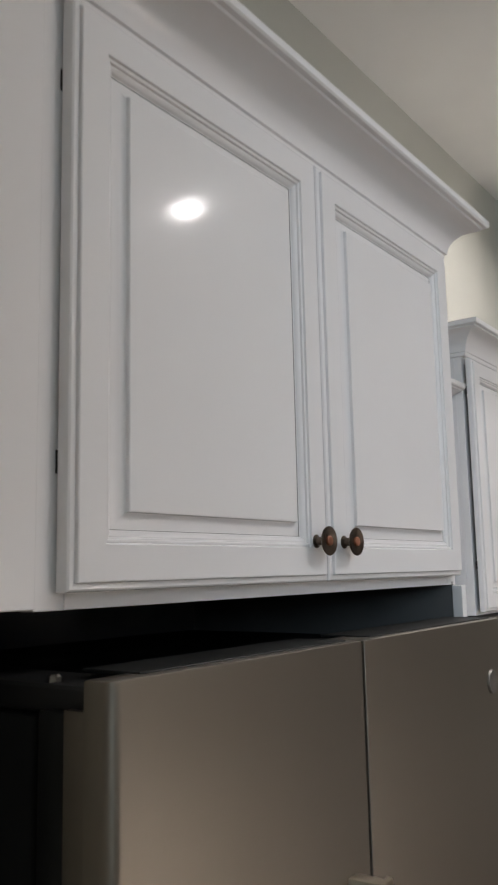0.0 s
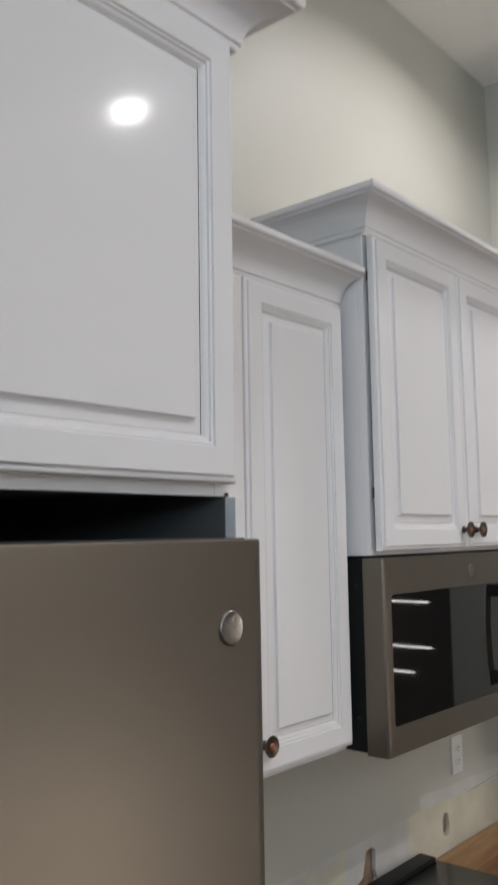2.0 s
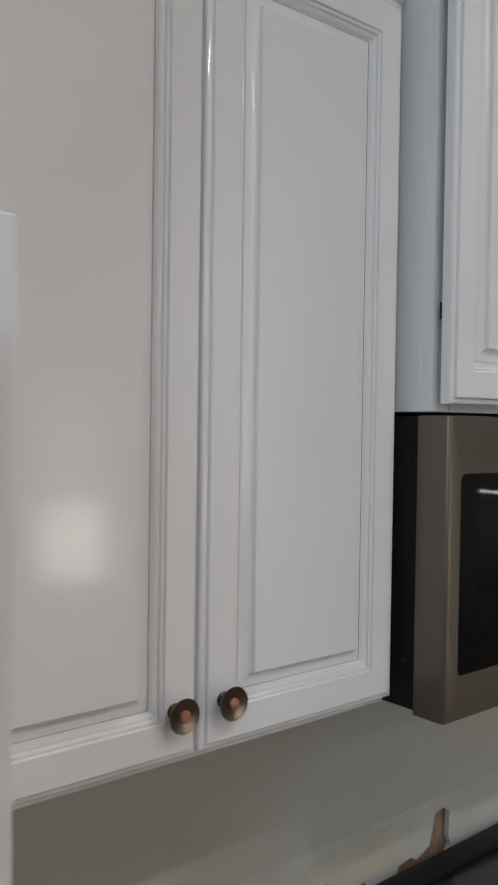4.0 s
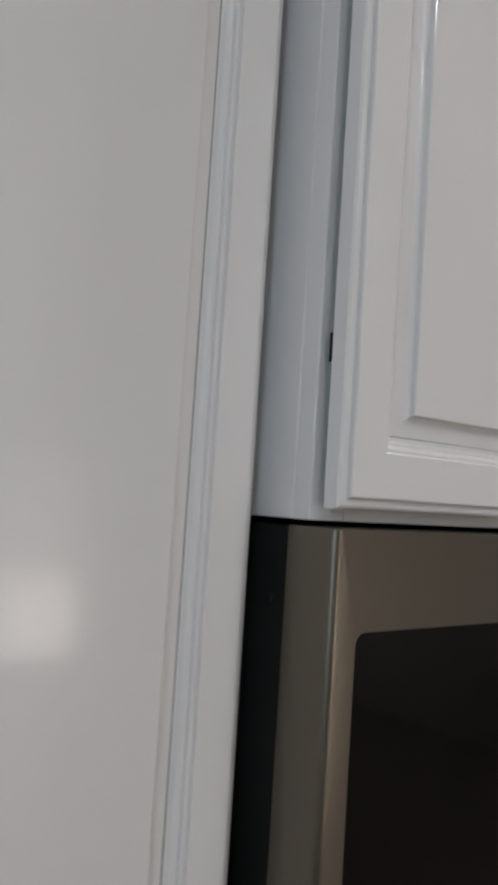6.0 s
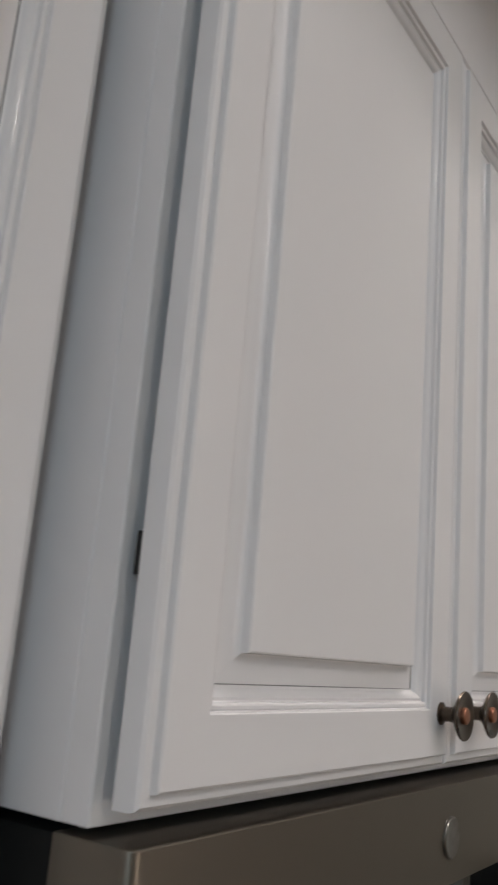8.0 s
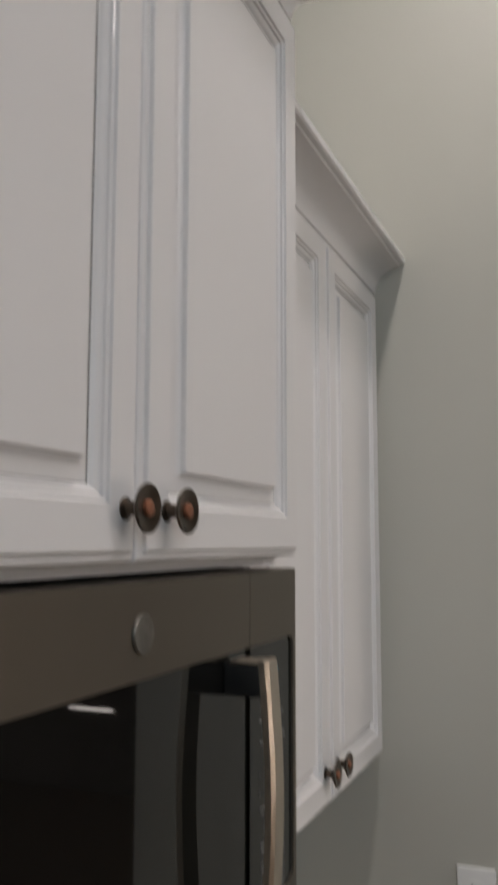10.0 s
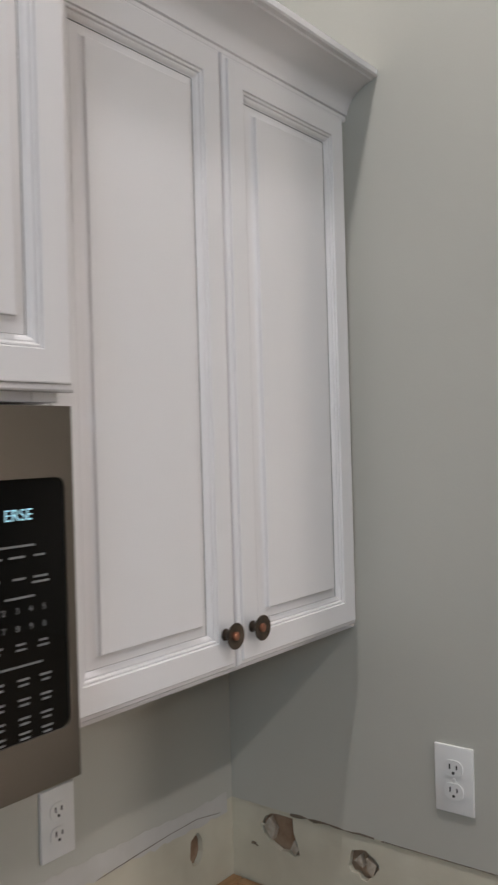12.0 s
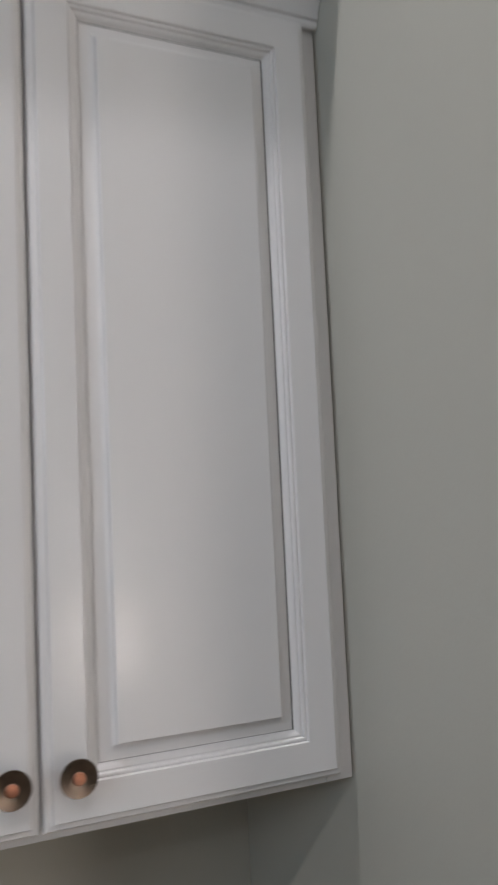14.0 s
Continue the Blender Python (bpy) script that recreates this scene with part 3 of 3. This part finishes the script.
def mw_front(name, x0, x1, left, right):
    """The steel front round the black glass, open where the glass sits; left or right says which side is closed."""
    bm = fresh()
    gx0, gx1 = (GX0 if left else x0), (GX1 if right else x1)
    r = 0.010
    outer = rounded(x0, x1, MZ0, MZ1, 0.0008, 3)
    inner = []
    for cu, cv, a0, rr in ((gx1, GZ1, 0, r if right else 0), (gx0, GZ1, 90, r if left else 0), (gx0, GZ0, 180, r if left else 0), (gx1, GZ0, 270, r if right else 0)):
        su, sv = (-1 if cu == gx1 else 1), (-1 if cv == GZ1 else 1)
        for k in range(4):
            a = radians(a0 + 30 * k)
            inner.append((cu + su * rr + rr * math.cos(a), cv + sv * rr + rr * math.sin(a)))
    n = len(outer)
    yb, round_r = -0.345, 0.0065
    rows = [[(u, yb, v) for u, v in outer]]
    for k in range(6):
        a = radians(18 * k)
        inset, y = round_r * (1 - math.cos(a)), MY + round_r * (1 - math.sin(a))
        row = []
        for u, v in outer:
            if left and u < x0 + 0.001:
                u += inset
            if right and u > x1 - 0.001:
                u -= inset
            row.append((u, y, v + (0.15 * inset if v < MZ0 + 0.001 else -0.15 * inset)))
        rows.append(row)
    rows.append([(u, MY, v) for u, v in inner])
    rows.append([(u, MY + 0.004, v) for u, v in inner])
    loops = [[bm.verts.new(p) for p in row] for row in rows]
    for a, b in zip(loops, loops[1:]):
        for k in range(n):
            if len({a[k].co.to_tuple(6), a[(k + 1) % n].co.to_tuple(6), b[k].co.to_tuple(6), b[(k + 1) % n].co.to_tuple(6)}) > 2:
                bm.faces.new((a[k], a[(k + 1) % n], b[(k + 1) % n], b[k]))
    bmesh.ops.remove_doubles(bm, verts=bm.verts, dist=0.00001)
    return part(name, bm, SLATE, mw, "slate steel front")


mdoor = mw_front("door", MX0, SEAMX - 0.0006, True, False)
mctrl = mw_front("control_panel", SEAMX + 0.0006, MX1, False, True)
part("door_glass", prism(fresh(), rounded(GX0 - 0.002, SEAMX - 0.001, GZ0 - 0.002, GZ1 + 0.002, 0.001, 2), "y", MY + 0.0025, MY + 0.008), GLASS, mdoor, "glossy black window glass")
part("panel_glass", prism(fresh(), rounded(SEAMX + 0.001, GX1 + 0.002, GZ0 - 0.002, GZ1 + 0.002, 0.001, 2), "y", MY + 0.0028, MY + 0.008), GLASS, mctrl, "glossy black control glass")
m = Matrix.Translation((0.391, MY + 0.0005, 1.707)) @ pose(0, 0, 0, 90)
part("badge", lathe(fresh(), [(0.0160, 0.0), (0.0160, 0.002), (0.0148, 0.0032), (0.0130, 0.0028), (0.003, 0.0028)], m, 36), CHROME, mdoor, "round bright metal badge")
mh = bar_handle("handle", mdoor, 0.567, MY, 1.412, 1.668, 0.031, 0.007, 0.037, STEEL, "bowed brushed steel handle")
for z0, z1 in ((1.418, 1.448), (1.634, 1.664)):
    part("mount", box(fresh(), 0.552, 0.580, MY - 0.037, MY + 0.003, z0, z1, 0.003), RUBBER, mh, "black plastic handle mount")
part("end_cap", box(fresh(), 0.5515, 0.5805, MY - 0.040, MY - 0.004, 1.6642, 1.6676, 0.0012), STEEL, mh, "steel cap on the handle's upper end")


def bars(x, z, widths, height=0.0022):
    for k, w in enumerate(widths):
        part("marking", box(fresh(), x - w / 2, x + w / 2, MY + 0.0022, MY + 0.0027, z - k * 0.0055 - height / 2, z - k * 0.0055 + height / 2), MARKING, mctrl)


def letters(text, x, z, size, mat, name, gap=None):
    """Flat letters of the built-in font on the front, centred on x."""
    data = bpy.data.curves.new(name, "FONT")
    data.body, data.size, data.align_x, data.align_y, data.extrude = text, size, "CENTER", "CENTER", 0.0001
    tmp = new(name, data)
    mesh = bpy.data.meshes.new_from_object(tmp.evaluated_get(bpy.context.evaluated_depsgraph_get()))
    bpy.data.objects.remove(tmp)
    mesh.transform(Matrix.Translation((x, MY + 0.0024, z)) @ pose(0, 0, 0, 90))
    mesh.transform(Matrix.Translation(-mw.location))
    mesh.materials.append(mat)
    ob = new(name, mesh)
    ob.parent = mctrl
    return ob


letters("ERSE", 0.683, 1.635, 0.017, DISPLAY, "display_text")
bars(0.680, 1.604, [0.045])
for x, w in ((0.652, 0.018), (0.680, 0.019), (0.708, 0.014)):
    bars(x, 1.593, [w])
for x, ws in ((0.652, [0.012]), (0.682, [0.015]), (0.709, [0.018, 0.022])):
    bars(x, 1.571, ws)
bars(0.682, 1.552, [0.036])
for row, z in (("12345", 1.539), ("67890", 1.521)):
    for k, ch in enumerate(row):
        letters(ch, 0.645 + k * 0.0168, z, 0.009, MARKING, "digit")
for x, ws in ((0.652, [0.015, 0.008]), (0.682, [0.011, 0.012]), (0.710, [0.011, 0.014])):
    bars(x, 1.505, ws)
bars(0.682, 1.483, [0.052])
for z in (1.469, 1.449, 1.430, 1.415):
    for x, ws in ((0.654, [0.012, 0.010]), (0.684, [0.014, 0.012]), (0.712, [0.014, 0.010])):
        bars(x, z, ws)

# ---- outlets ----
def outlet(at, turn, label):
    o = thing("wall_outlet", (0, 0, 0), label, "outlet", "duplex wall outlets")
    plate = fresh()
    box(plate, -0.035, 0.035, -0.006, 0.0, -0.0575, 0.0575, 0.0025, 3)
    p = part("cover_plate", plate, OUTLET, o)
    for zc in (-0.0195, 0.0195):
        bm = prism(fresh(), [(u, zc + v) for u, v in rounded(-0.0170, 0.0170, -0.0140, 0.0140, 0.0125, 8)], "y", -0.0078, -0.005)
        s = part("socket", bm, OUTLET, o)
        for u, h in ((-0.0062, 0.0045), (0.0062, 0.0036)):
            part("slot", box(fresh(), u - 0.0012, u + 0.0012, -0.0084, -0.0070, zc + 0.003 - h, zc + 0.003 + h), SLOT, s)
        part("slot", lathe(fresh(), [(0.0026, 0.0), (0.0026, 0.0012)], Matrix.Translation((0, -0.0072, zc - 0.0075)) @ pose(0, 0, 0, 90), 12), SLOT, s)
    part("screw", lathe(fresh(), [(0.0032, 0.0), (0.0032, 0.0010), (0.002, 0.0016)], Matrix.Translation((0, -0.0058, 0)) @ pose(0, 0, 0, 90), 14), OUTLET, o)
    o.matrix_world = Matrix.Translation(at) @ pose(0, 0, 0, 0, 0, turn)
    return o


outlet((RIGHT, -0.4905, 1.122), -90, "white duplex outlet on the greige side wall")
outlet((1.037, 0.0, 1.095), 0, "white duplex outlet on the back wall")

# ---- base cabinet and range ----
base = thing("base_cabinet", (1.13, -0.3, 0.0), "open-topped brown wooden base cabinet without its countertop", "cabinet")
TOP = 0.822
part("side_panel", box(fresh(), 0.778, 0.796, -0.60, -0.004, 0.0, TOP - 0.002, 0.001, 1), PLY, base)
part("side_panel", box(fresh(), 1.466, 1.486, -0.60, -0.026, 0.0, TOP - 0.001, 0.001, 1), PINE_Y, base)
part("back_rail", box(fresh(), 0.797, 1.486, -0.024, -0.001, TOP - 0.09, TOP, 0.001, 1), PINE, base)
part("back_panel", box(fresh(), 0.797, 1.465, -0.012, -0.001, 0.1, TOP - 0.092), PLY, base)
part("bottom_panel", box(fresh(), 0.797, 1.465, -0.59, -0.025, 0.1, 0.118), PLY, base)
part("front_rail", box(fresh(), 0.797, 1.465, -0.60, -0.58, TOP - 0.09, TOP - 0.002, 0.001, 1), PINE, base)
part("corner_block", prism(fresh(), [(1.335, -0.0245), (1.4655, -0.0245), (1.4655, -0.150)], "z", TOP - 0.032, TOP - 0.012), PINE, base, "triangular pine corner block")

stove = thing("range", (0.385, -0.34, 0.0), "black glass-topped kitchen range against the wall", "range")
part("body", box(fresh(), 0.006, 0.762, -0.640, -0.012, 0.0, 0.855, 0.004), BLACK, stove)
part("cooktop", box(fresh(), 0.003, 0.765, -0.655, -0.070, 0.856, 0.868, 0.003), COOKTOP, stove, "smooth black glass cooktop")
part("rear_lip", box(fresh(), 0.003, 0.765, -0.069, -0.014, 0.856, 0.876, 0.007, 3), BLACK, stove, "raised black rear lip")
